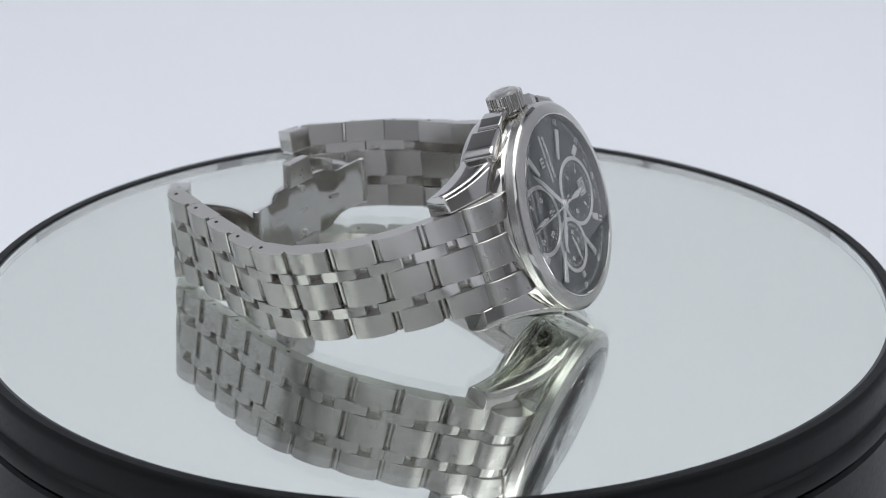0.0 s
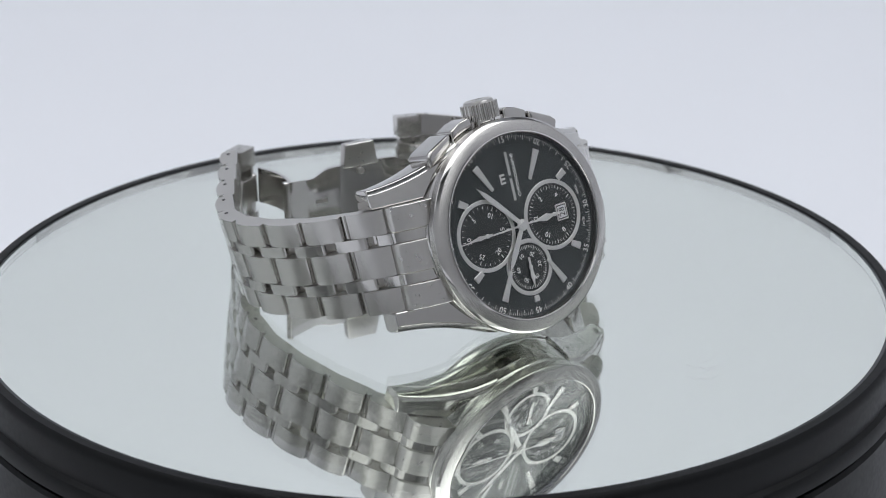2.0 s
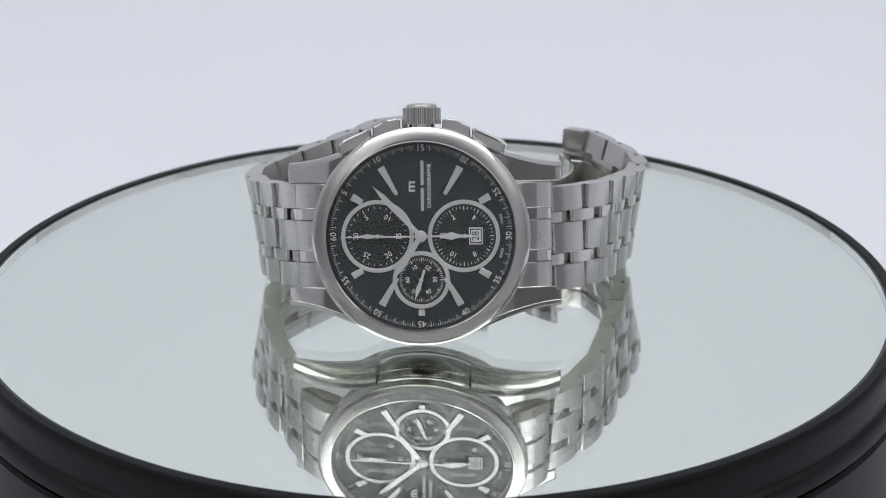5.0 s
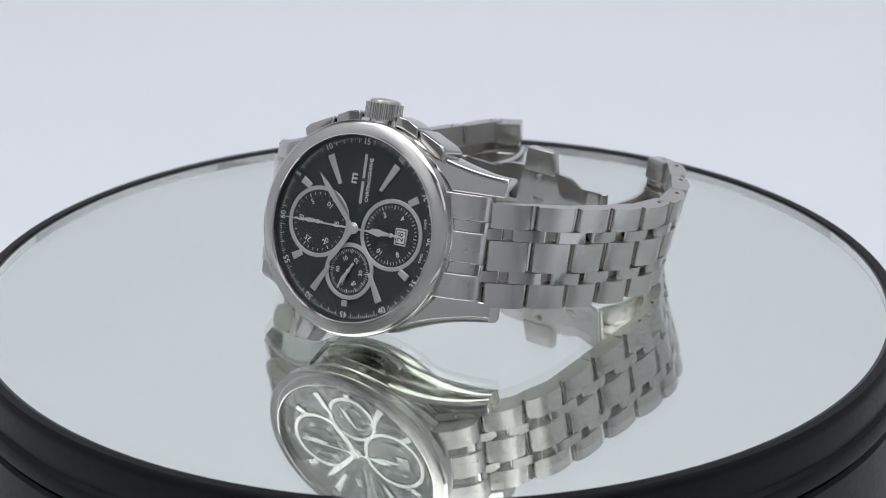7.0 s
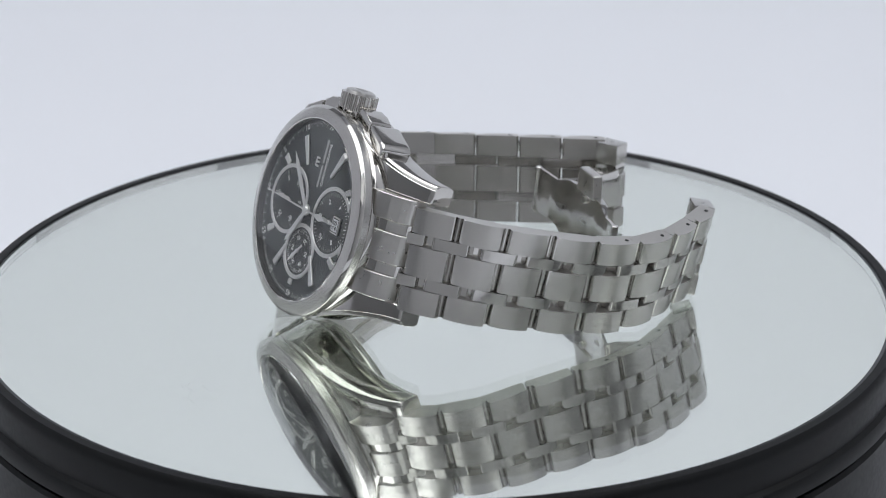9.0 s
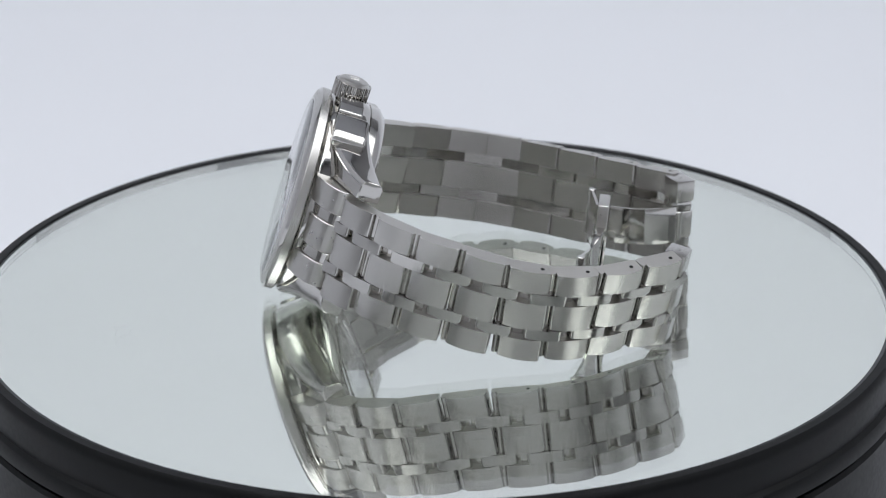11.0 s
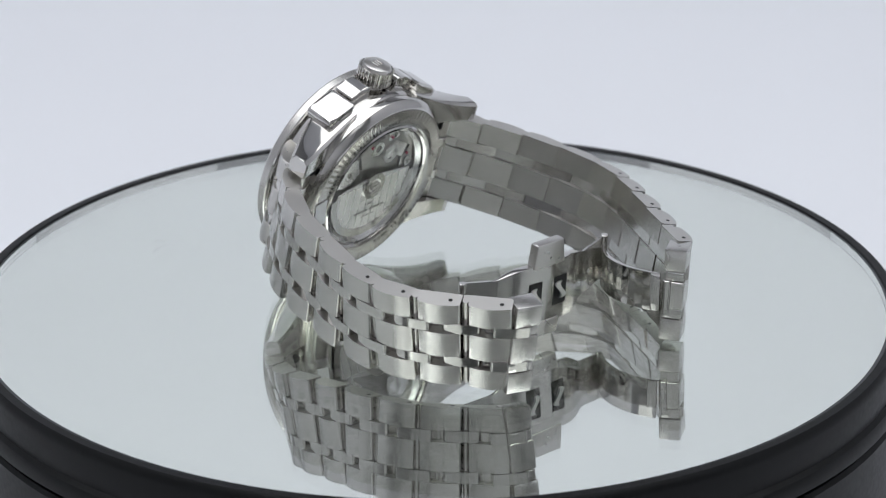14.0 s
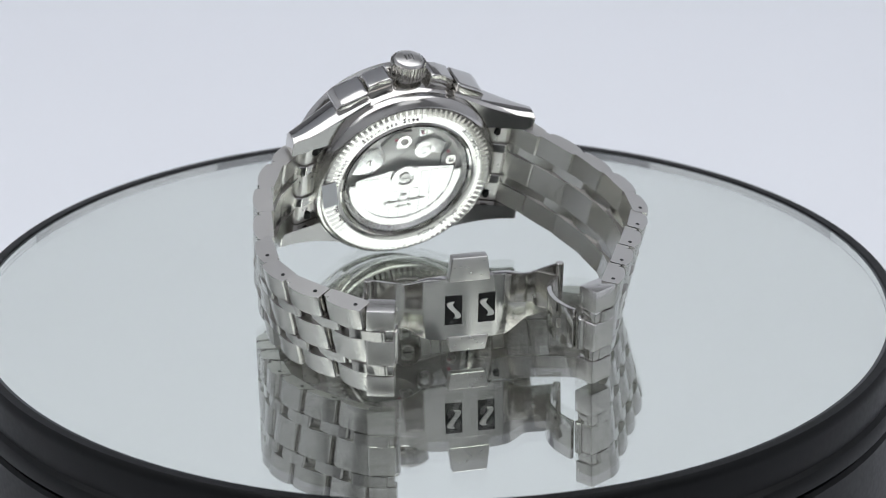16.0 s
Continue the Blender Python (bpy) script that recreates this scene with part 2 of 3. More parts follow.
def build_case():
    prof = [(17.2, -1.1), (20.2, -1.2), (20.6, -1.6), (20.8, -2.2), (20.8, -8.3), (20.45, -9.3), (19.7, -10.6), (17.0, -10.8)]
    case = part("case", lathe(prof, 128, True), polished, watch, "polished steel middle case", head_m)
    # four lugs, each with a stepped upper facet
    for sx in (1, -1):
        for sy in (1, -1):
            rings = []
            for k in range(15):
                s = k / 14
                y = 9.4 + 17.6 * s
                xo = 14.2 + 5.0 * (1 - s) ** 1.7
                xi = 10.35
                zt = -1.5 - 8.2 * s ** 1.45
                zb = -9.6 - 4.2 * s ** 1.3
                row = [(xi, zb), (xo - 0.6, zb), (xo - 0.1, zb + 0.7), (xo, zb + 1.2), (xo, zt - 1.0), (xo - 0.2, zt - 0.45), (xo - 0.65, zt - 0.12), (xo - 1.0, zt - 0.05),
                       (xo - 1.15, zt + 0.2), (xi + 0.2, zt + 0.35), (xi, zt + 0.2)]
                rings.append([(sx * x, sy * y, z) for x, z in row])
            bm = loft(rings)
            tip = [e for e in bm.edges if all(abs(abs(v.co.y) - 27.0) < 1e-4 for v in e.verts)]
            bmesh.ops.bevel(bm, geom=tip, offset=0.45, segments=3, affect="EDGES", profile=0.6, clamp_overlap=True)
            part("lug", bm, polished, case, "polished steel lug", angle=28)
    return case


def build_bezel():
    prof = [(18.25, -0.4), (18.27, 1.75), (18.36, 1.96), (18.55, 2.04), (18.8, 1.99), (20.55, 1.42), (20.62, 1.38), (21.1, 0.98), (21.2, 0.86), (21.26, 0.7),
            (21.26, -0.75), (21.1, -1.0), (20.3, -1.15), (18.25, -1.15)]
    bezel = part("bezel", lathe(prof, 160, True), bezel_steel, watch, "grained steel bezel with a polished chamfer", head_m, 14)
    bezel.data.materials.append(polished)
    for p in bezel.data.polygons:
        r = math.hypot(p.center.x, p.center.y) / MM
        p.material_index = 0 if 18.75 < r < 20.6 and p.normal.z > 0.5 or r > 21.2 else 1
    bm = lathe([(18.0, 0.02), (18.2, 1.5), (18.24, 1.5), (18.24, 0.0)], 128, True)
    part("rehaut", bm, shadow_gap, watch, "dark inner flange round the dial", head_m)
    bm = lathe([(0, 2.12), (17.7, 2.1), (18.16, 1.95), (18.16, 1.55), (0, 1.57)], 96)
    c = part("crystal", bm, sapphire, watch, "clear sapphire crystal", head_m)
    c.visible_shadow = False


def marker(r0, r1, w0, w1, parent):
    bm = prism([(-w0 / 2, r0), (w0 / 2, r0), (w1 / 2, r1), (-w1 / 2, r1)], 0.02, 0.38, 0.08, 1)
    return finish("hour_marker", bm, silver)


def ticks(count, skip, r0, r1, long0, every, width, z=0.03):
    bm = bmesh.new()
    for i in range(count):
        if skip and i % skip == 0:
            continue
        a = 2 * math.pi * i / count
        ra = long0 if i % every == 0 else r0
        s, c = math.sin(a), math.cos(a)
        w = width * (1.25 if i % every == 0 else 0.8) / 2
        pts = [(-w, ra), (w, ra), (w, r1), (-w, r1)]
        bm.faces.new([bm.verts.new((x * c + y * s, -x * s + y * c, z)) for x, y in pts])
    return bm


def minute_ticks():
    """Quarter-second strokes round the edge, with gaps for the numerals."""
    bm = bmesh.new()
    for i in range(240):
        off = min(i % 20, 20 - i % 20)
        if off < 3:
            continue
        a = 2 * math.pi * i / 240
        s, c = math.sin(a), math.cos(a)
        r0, w = (16.6, 0.06) if i % 4 == 0 else (17.1, 0.04)
        bm.faces.new([bm.verts.new((x * c + y * s, -x * s + y * c, 0.03)) for x, y in ((-w, r0), (w, r0), (w, 17.6), (-w, 17.6))])
    return bm


def spear(length, tail, w, z0, z1, hub=0.6, tail_w=0.25):
    """A leaf-shaped hand that points along y."""
    pts = [(-tail_w, -tail), (tail_w, -tail), (0.22, 0), (w / 2, length * 0.42), (0.10, length * 0.8), (0.0, length), (-0.10, length * 0.8), (-w / 2, length * 0.42), (-0.22, 0)]
    bm = prism(pts, z0, z1, 0.04, 1)
    return disc(hub, z0 - 0.1, z1 + 0.12, 0.08, 24, bm)


def build_dial():
    dial = part("dial", disc(18.24, -0.5, 0.0, 0.05, 128), dial_black, watch, "black dial with three counters", head_m)
    long_marker, short_marker = marker(9.3, 15.4, 0.75, 1.5, dial), marker(13.1, 15.4, 1.15, 1.45, dial)
    tiny = marker(14.2, 15.4, 1.2, 1.3, dial)
    for hour in (1, 2, 4, 5, 7, 8, 9, 10, 11):
        me = long_marker if hour in (2, 4, 8, 10) else tiny if hour == 9 else short_marker
        part("hour_marker", me, silver, dial, "faceted silver hour marker", shift(0, 0, 0, 0, 0, -30 * hour))
    part("minute_track", minute_ticks(), print_white, dial, "white printed minute track")
    for k in range(1, 13):
        letters("numeral", str(5 * k), 1.7, print_white, dial, upright(30 * k, 17.0, 0.04))
    # counters: thirty minutes at twelve, twelve hours at six, small seconds at nine
    for name, cx, cy, r, n, big, marks, size in (
            ("counter_minutes", 0, 8.45, 7.05, 30, 5, ("5", "10", "15", "20", "25", "30"), 1.45),
            ("counter_hours", 0, -8.3, 7.0, 48, 4, ("2", "4", "", "8", "10", "12"), 1.45),
            ("counter_seconds", -8.45, 0, 5.55, 60, 5, ("10", "20", "30", "40", "50", "60"), 1.2)):
        at = shift(cx, cy, 0)
        c = part(name, disc(r - 0.75, -0.02, 0.012, 0.01, 72), counter_black, dial, "sunken black counter", at)
        rr = r + (0.03 if name == "counter_seconds" else 0)
        part("counter_ring", ring(rr - 0.82, rr, 0.0, 0.16 if name != "counter_seconds" else 0.2, 0.06), silver, c, "silver counter ring")
        part("counter_track", ticks(n, 0, r - 1.75, r - 1.25, r - 2.0, big, 0.12), print_white, c, "white printed scale")
        for k, text in enumerate(marks):
            if text:
                letters("numeral", text, size, print_white, c, upright(60 * (k + 1), r - 2.9, 0.035))
    part("counter_hand", spear(4.6, 1.2, 0.95, 0.45, 0.62, 0.42), hand_steel, dial, "silver counter hand", shift(0, 8.5, 0, 0, 0, 0))
    part("counter_hand", spear(4.6, 1.2, 0.95, 0.45, 0.62, 0.42), hand_steel, dial, "silver counter hand", shift(0, -8.5, 0, 0, 0, 0))
    seconds = part("seconds_hand", spear(4.3, 2.0, 1.0, 0.45, 0.62, 0.42), hand_steel, dial, "small running seconds hand")
    # date
    w = part("date_window", prism(rect(-1.65, -1.35, 1.65, 1.35), 0.02, 0.3, 0.05, 1), silver, dial, "silver frame of the date window", shift(0, -10.6, 0))
    part("date_recess", prism(rect(-1.4, -1.12, 1.4, 1.12), 0.2, 0.31, 0.0), shadow_gap, w, "dark recess round the date")
    part("date_disc", prism(rect(-1.2, -0.95, 1.2, 0.95), 0.2, 0.33, 0.0), paper_white, w, "pale date disc")
    letters("date_numeral", "28", 1.95, ink, w, shift(0, 0, 0.345))
    # printed words; the maker's mark and name are plain bars
    for k, ww in enumerate((1.9, 1.9, 1.9)):
        part("emblem_bar", prism(rect(-0.2, -0.55, 0.2, 0.55), 0.02, 0.14, 0.04, 1), silver, dial, "plain silver emblem bar", shift(9.6 + (k - 1) * 0.8, 1.6, 0))
    part("emblem_bar", prism(rect(-1.0, -0.15, 1.0, 0.15), 0.02, 0.14, 0.04, 1), silver, dial, "plain silver emblem bar", shift(9.6, 2.15, 0))
    for x0, x1 in ((4.9, 9.3), (9.9, 14.6)):
        part("name_bar", prism(rect(x0, -0.3, x1, 0.3), 0.02, 0.05, 0), print_grey, dial, "plain pale printed bar", shift(0, -0.3, 0))
    letters("dial_word", "CHRONOGRAPHE", 1.05, print_white, dial, shift(9.7, -1.65, 0.04))
    letters("dial_word", "SWISS", 0.72, print_white, dial, radial(192, 15.9, 0.04) @ pose(0, 0, 0, 0, 0, 180))
    letters("dial_word", "MADE", 0.72, print_white, dial, radial(168, 15.9, 0.04) @ pose(0, 0, 0, 0, 0, 180))
    # hands
    def baton(length, w, tail, z):
        pts = [(-w * 0.36, -tail), (w * 0.36, -tail), (w / 2, length * 0.62), (w * 0.42, length * 0.8), (0, length), (-w * 0.42, length * 0.8), (-w / 2, length * 0.62)]
        return disc(1.15, z - 0.05, z + 0.2, 0.1, 32, prism(pts, z, z + 0.16, 0.05, 1))
    part("hour_hand", baton(9.6, 1.25, 0.6, 0.75), hand_steel, dial, "polished hour hand", shift(0, 0, 0, 0, 0, -303))
    part("minute_hand", baton(13.4, 1.15, 0.6, 0.92), hand_steel, dial, "polished minute hand", shift(0, 0, 0, 0, 0, -46.5))
    pts = [(-0.16, -4.2), (0.16, -4.2), (0.2, 0), (0.09, 15.6), (-0.09, 15.6), (-0.2, 0)]
    bm = disc(0.75, 1.05, 1.3, 0.1, 32, prism(pts, 1.1, 1.18, 0.0))
    prism([(-0.12, -3.2), (0.12, -3.2), (0.75, -6.0), (0, -8.4), (-0.75, -6.0)], 1.1, 1.2, 0.03, 1, bm)
    part("chronograph_hand", bm, hand_steel, dial, "thin central chronograph hand", shift(0, 0, 0, 0, 0, 0.5))
    return dial, seconds


def build_crown():
    n, pts = 28, []
    for i in range(n * 6):
        a = 2 * math.pi * i / (n * 6)
        r = 3.75 - (0.42 if i % 6 in (4, 5, 0) else 0.0)
        pts.append((r * math.cos(a), r * math.sin(a)))
    at = head_m @ shift(0, 0, -4.4, 0, 90, 0)
    crown = part("crown", prism(pts, 21.7, 24.9, 0.08, 1), polished, watch, "fluted steel crown", at)
    part("crown_cap", lathe([(0, 25.75), (2.3, 25.7), (2.9, 25.45), (3.15, 24.9), (3.15, 24.5), (0, 24.5)], 48), satin, crown, "domed crown cap")
    part("crown_tube", round_rod(2.6, 19.5, 21.9, 32), polished, crown, "steel crown tube")
    for k in (-1, 0, 1):
        part("emblem_bar", box(-0.9, 0.9, k * 0.75 - 0.2, k * 0.75 + 0.2, 25.6, 25.82, 0.05, 1), polished, crown, "plain raised emblem bar")
    for s in (1, -1):
        poly = [(18.6, 3.9), (22.6, 4.15), (22.9, 4.9), (22.35, 7.0), (21.3, 9.5), (19.0, 9.5), (18.2, 8.5)]
        bm = prism([(x, s * y) for x, y in poly], -7.4, -2.5, 0.7, 4)
        p = part("pusher", bm, polished, watch, "wing-shaped polished push button", head_m)
        bm = prism([(x, s * y) for x, y in [(18.6, 9.9), (21.1, 9.9), (18.7, 15.4), (17.6, 16.6), (15.4, 15.9), (16.6, 12.5)]], -9.0, -2.2, 0.8, 4)
        part("pusher_guard", bm, polished, p, "polished guard beside the button")
        part("pusher_screw", round_rod(0.45, 0, 0.5), shadow_gap, p, "small dark rod end, the painted shade of a pin hole", shift(21.3, s * 5.6, -7.3))


def build_back():
    prof = [(13.6, -10.5), (13.9, -11.35), (14.3, -11.5), (17.5, -11.42), (17.8, -11.3), (19.0, -10.1), (19.15, -9.6), (19.15, -8.2), (13.6, -8.2)]
    back = part("caseback", lathe(prof, 128, True), back_polish, watch, "polished screwed steel case back", head_m @ shift(0, 0, -1.5) @ Matrix.Diagonal((1.07, 1.07, 1, 1)))
    me = finish("engraved_notch", box(-0.26, 0.26, -0.95, 0.95, -0.04, 0.06, 0.02, 1), polished)
    for i in range(88):
        part("engraved_notch", me, polished, back, "", Matrix.Rotation(2 * math.pi * i / 88, 4, "Z") @ shift(0, 16.4, -11.46, 0, 3, 0))
    flip = pose(0, 0, 0, 180, 0, 0)
    for text, mid, step in (("50m Water Resistant", 95, 3.4), ("Stainless Steel", 20, 3.4), ("SWISS MADE", 215, 3.8), ("AUTOMATIC", 300, 3.8)):
        for k, ch in enumerate(text):
            if ch != " ":
                a = radians(mid - (k - (len(text) - 1) / 2) * step)
                r = 15.0
                # seen from behind, x runs the other way
                m = flip @ shift(r * math.cos(a), r * math.sin(a), 11.53, 0, 0, math.degrees(a) - 90)
                letters("back_letter", ch, 1.3, shadow_gap, back, m)
    part("back_rim", lathe([(12.9, -10.6), (13.2, -11.35), (13.6, -11.62), (13.95, -11.3), (13.95, -10.4)], 112, True), polished, back, "polished rim of the back glass")
    part("sticker", prism(rect(-2.9, -1.5, 2.9, 1.5), -0.02, 0.04, 0), film_clear, back, "pale sticker on the case back", shift(-1.4, -16.0, -11.66, 0, 0, -12))
    # the movement behind the glass
    part("inner_ring", lathe([(12.9, -10.9), (12.0, -9.9), (11.9, -8.6), (13.2, -8.6)], 96, True), rhodium, back, "bright inner ring")
    part("movement_plate", disc(12.0, -8.9, -8.6, 0.05, 72), bridge_grey, back, "grained movement plate")
    plates = ((rhodium, 0.55, [(1.5, -11.2), (6.5, -9.4), (7.4, -6.2), (3.6, -4.6), (0.8, -7.0)]),
              (bridge_grey, 0.75, [(4.2, -4.2), (7.8, -5.8), (10.6, -3.4), (10.9, 0.4), (7.2, 1.2), (5.4, -1.2)]),
              (rhodium, 0.95, [(5.0, 1.8), (7.6, 1.4), (9.0, 4.6), (7.4, 7.8), (4.6, 7.0), (5.8, 4.4)]),
              (bridge_grey, 0.6, [(1.6, 7.6), (4.0, 7.4), (6.6, 9.2), (3.2, 11.2), (1.0, 11.2)]),
              (rhodium, 0.5, [(9.2, 2.2), (11.3, 1.6), (10.9, 4.4), (9.8, 5.2)]))
    for mat, thick, poly in plates:
        cx, cy = sum(q[0] for q in poly) / len(poly), sum(q[1] for q in poly) / len(poly)
        b = part("bridge", prism([(x - cx, y - cy) for x, y in poly], -thick, 0.0, 0.16, 2), mat, back, "bevelled movement bridge", shift(cx, cy, -8.85))
        part("screw", disc(0.62, -thick - 0.22, -thick + 0.1, 0.06, 20), polished, b, "slotted screw")
        part("slot", box(-0.52, 0.52, -0.09, 0.09, -thick - 0.27, -thick - 0.2, 0), shadow_gap, b)
    for x, y, r in ((8.6, -1.2, 1.5), (6.2, 3.2, 1.9), (3.0, 9.4, 1.1)):
        part("wheel", ring(r * 0.55, r, -0.12, 0.12, 0.04, 36), polished, back, "small steel wheel", shift(x, y, -9.75))
    for x, y in ((9.2, -3.0), (5.0, 8.6), (10.2, 2.6)):
        part("jewel", disc(0.36, -0.2, 0.1, 0.05, 20), ruby, back, "dark red bearing jewel", shift(x, y, -9.6))
    part("gear_wheel", ring(0.9, 1.5, 0, 0.2, 0.04, 40), bridge_grey, back, "small grey wheel", shift(4.2, -8.0, -9.3))
    rot = head_rotor(back)
    g = part("back_glass", disc(12.95, -11.35, -10.75, 0.1, 72), sapphire, back, "clear glass of the case back")
    g.visible_shadow = False


def head_rotor(back):
    """A half disc with pressed stripes, a heavy rim and a ball bearing."""
    at = shift(0, 0, 0, 0, 0, 86)
    n = 48
    half = [(10.3 * math.cos(math.pi * i / n), 10.3 * math.sin(math.pi * i / n)) for i in range(n + 1)]
    rotor = part("rotor", prism([(10.3, -0.9)] + half + [(-10.3, -0.9), (-3.2, -2.0), (3.2, -2.0)], -10.1, -9.75, 0.04, 1), rhodium, back, "half-round winding rotor with stripes", at)
    outer = [(11.7 * math.cos(math.pi * i / n), 11.7 * math.sin(math.pi * i / n)) for i in range(n + 1)]
    inner = [(10.2 * math.cos(math.pi * i / n), 10.2 * math.sin(math.pi * i / n)) for i in range(n + 1)]
    part("rotor_rim", prism(outer + inner[::-1], -10.35, -9.5, 0.08, 1), polished, rotor, "heavy polished rotor rim")
    for k in range(9):
        x = -8.4 + 2.1 * k
        y1 = math.sqrt(max(0.1, 10.0 ** 2 - x * x))
        y0 = 3.2 if abs(x) < 2.6 else -0.8
        part("stripe", box(-0.84, 0.84, y0, y1 - 0.15, -0.06, 0.05, 0.04, 1), rotor_silver, rotor, "", shift(x, 0, -10.14, 0, 2.0, 0))
    part("bearing", ring(1.7, 2.9, -10.55, -10.0, 0.12, 40), polished, rotor, "polished ball bearing ring")
    part("bearing_screw", disc(1.1, -10.5, -10.1, 0.1, 28), satin, rotor, "slotted bearing screw")
    part("slot", box(-0.9, 0.9, -0.12, 0.12, -10.53, -10.49, 0), shadow_gap, rotor)
    for x0, x1 in ((-4.2, -0.3), (0.3, 4.4)):
        part("name_bar", prism(rect(x0, 5.6, x1, 6.0), -10.34, -10.26, 0), bridge_grey, rotor, "plain engraved bar")
    part("name_bar", prism(rect(-1.8, 7.0, 1.8, 7.2), -10.34, -10.26, 0), bridge_grey, rotor, "plain engraved bar")
    part("emblem_bar", prism(rect(-0.6, 4.0, 0.6, 4.5), -10.34, -10.26, 0), bridge_grey, rotor, "plain engraved emblem")
    return rotor


# ---- the bracelet ----
def spline(points, s):
    """A smooth curve through points, at s from 0 to len - 1."""
    n = len(points)
    i = min(max(int(s), 0), n - 2)
    f = s - i
    p = [Vector(points[min(max(i + k, 0), n - 1)]) for k in (-1, 0, 1, 2)]
    if i == 0:
        p[0] = p[1] * 2 - p[2]
    if i == n - 2:
        p[3] = p[2] * 2 - p[1]
    return 0.5 * (2 * p[1] + (p[2] - p[0]) * f + (2 * p[0] - 5 * p[1] + 4 * p[2] - p[3]) * f * f + (3 * p[1] - p[0] - 3 * p[2] + p[3]) * f ** 3)


UP_HEAD = Vector((-0.3035, 0.1030, 0.9473))
SIX_TOP = [(26.9, 14.9, 30.2), (24.3, 23.6, 28.9), (19.3, 31.8, 26.8), (12.5, 37.9, 24.5), (5.9, 43.8, 22.4), (-0.8, 48.8, 21.0),
           (-9.0, 51.8, 20.2), (-18.5, 51.7, 19.7), (-30.2, 49.7, 19.4), (-33.9, 45.6, 19.4)]
SIX_UP = [(0, UP_HEAD), (7, Vector((-0.08, 0.28, 0.955))), (9, Vector((-0.06, 0.17, 0.98)))]
TWELVE_TOP = [(6.9, -30.9, 29.9), (-1.9, -33.5, 27.3), (-10.6, -35.0, 24.8), (-19.4, -34.6, 22.6), (-28.0, -32.2, 20.7), (-35.3, -27.2, 19.4),
              (-40.6, -19.3, 19.3), (-45.3, -11.5, 19.3), (-50.1, -3.4, 19.3), (-55.4, 5.5, 19.3), (-55.1, 11.2, 19.3)]
TWELVE_UP = [(0, UP_HEAD), (5, Vector((-0.16, -0.20, 0.965))), (10, Vector((-0.03, -0.12, 0.99)))]


def up_at(table, s):
    for (a, u), (b, v) in zip(table, table[1:]):
        if s <= b:
            f = (s - a) / (b - a)
            return (u * (1 - f) + v * f).normalized()
    return table[-1][1].normalized()


def link_frames(tops, ups, links):
    """Places of the joints along the middle of the outer surface: place, up, width."""
    last = len(tops) - 1
    dense = []
    for k in range(401):
        s = last * k / 400
        w = 20.5 - 1.2 * min(1, s / 6)
        u = up_at(ups, s)
        dense.append((spline(tops, s) - u * (w / 2), u, w))
    run = [0.0]
    for a, b in zip(dense, dense[1:]):
        run.append(run[-1] + (b[0] - a[0]).length)
    # the last knot closes the end piece, the one before it the last link
    mark = run[int(400 * (last - 1) / last)]
    out = []
    for k in range(links + 1):
        want = mark * k / links
        i = min(range(401), key=lambda j: abs(run[j] - want))
        out.append(dense[i])
    out.append(dense[400])
    return out, mark / links


def link_profile(length, thick, bow, corner):
    """Side view of a link piece: x along the bracelet, y outward."""
    h = length / 2
    c = corner
    top = [(-h, -bow - c)]
    top += [(-h + c - c * math.cos(a), -bow - c + c * math.sin(a)) for a in np.linspace(0.2, 1.35, 6)]
    top += [(f * (h - c), -bow * f * f) for f in np.linspace(-1, 1, 9)]
    top += [(h - c + c * math.sin(a), -bow - c + c * math.cos(a)) for a in np.linspace(0.2, 1.35, 6)]
    top += [(h, -bow - c)]
    return [(-h + 0.5, -thick), (-h + 0.33, -thick + 0.17)] + top + [(h - 0.33, -thick + 0.17), (h - 0.5, -thick)]


PITCH = 9.0
ROWS = dict(outer=4.55, middle=2.15, centre=5.6)      # widths at a total of 19.0


def polish_ends(me, along=0.6):
    """Polished rounding at both ends of a link, satin on its edges."""
    me.materials.append(link_polish)
    me.materials.append(link_side)
    for p in me.polygons:
        p.material_index = 1 if abs(p.normal.x) > along else 2 if abs(p.normal.y) > 0.8 else 0
    return me


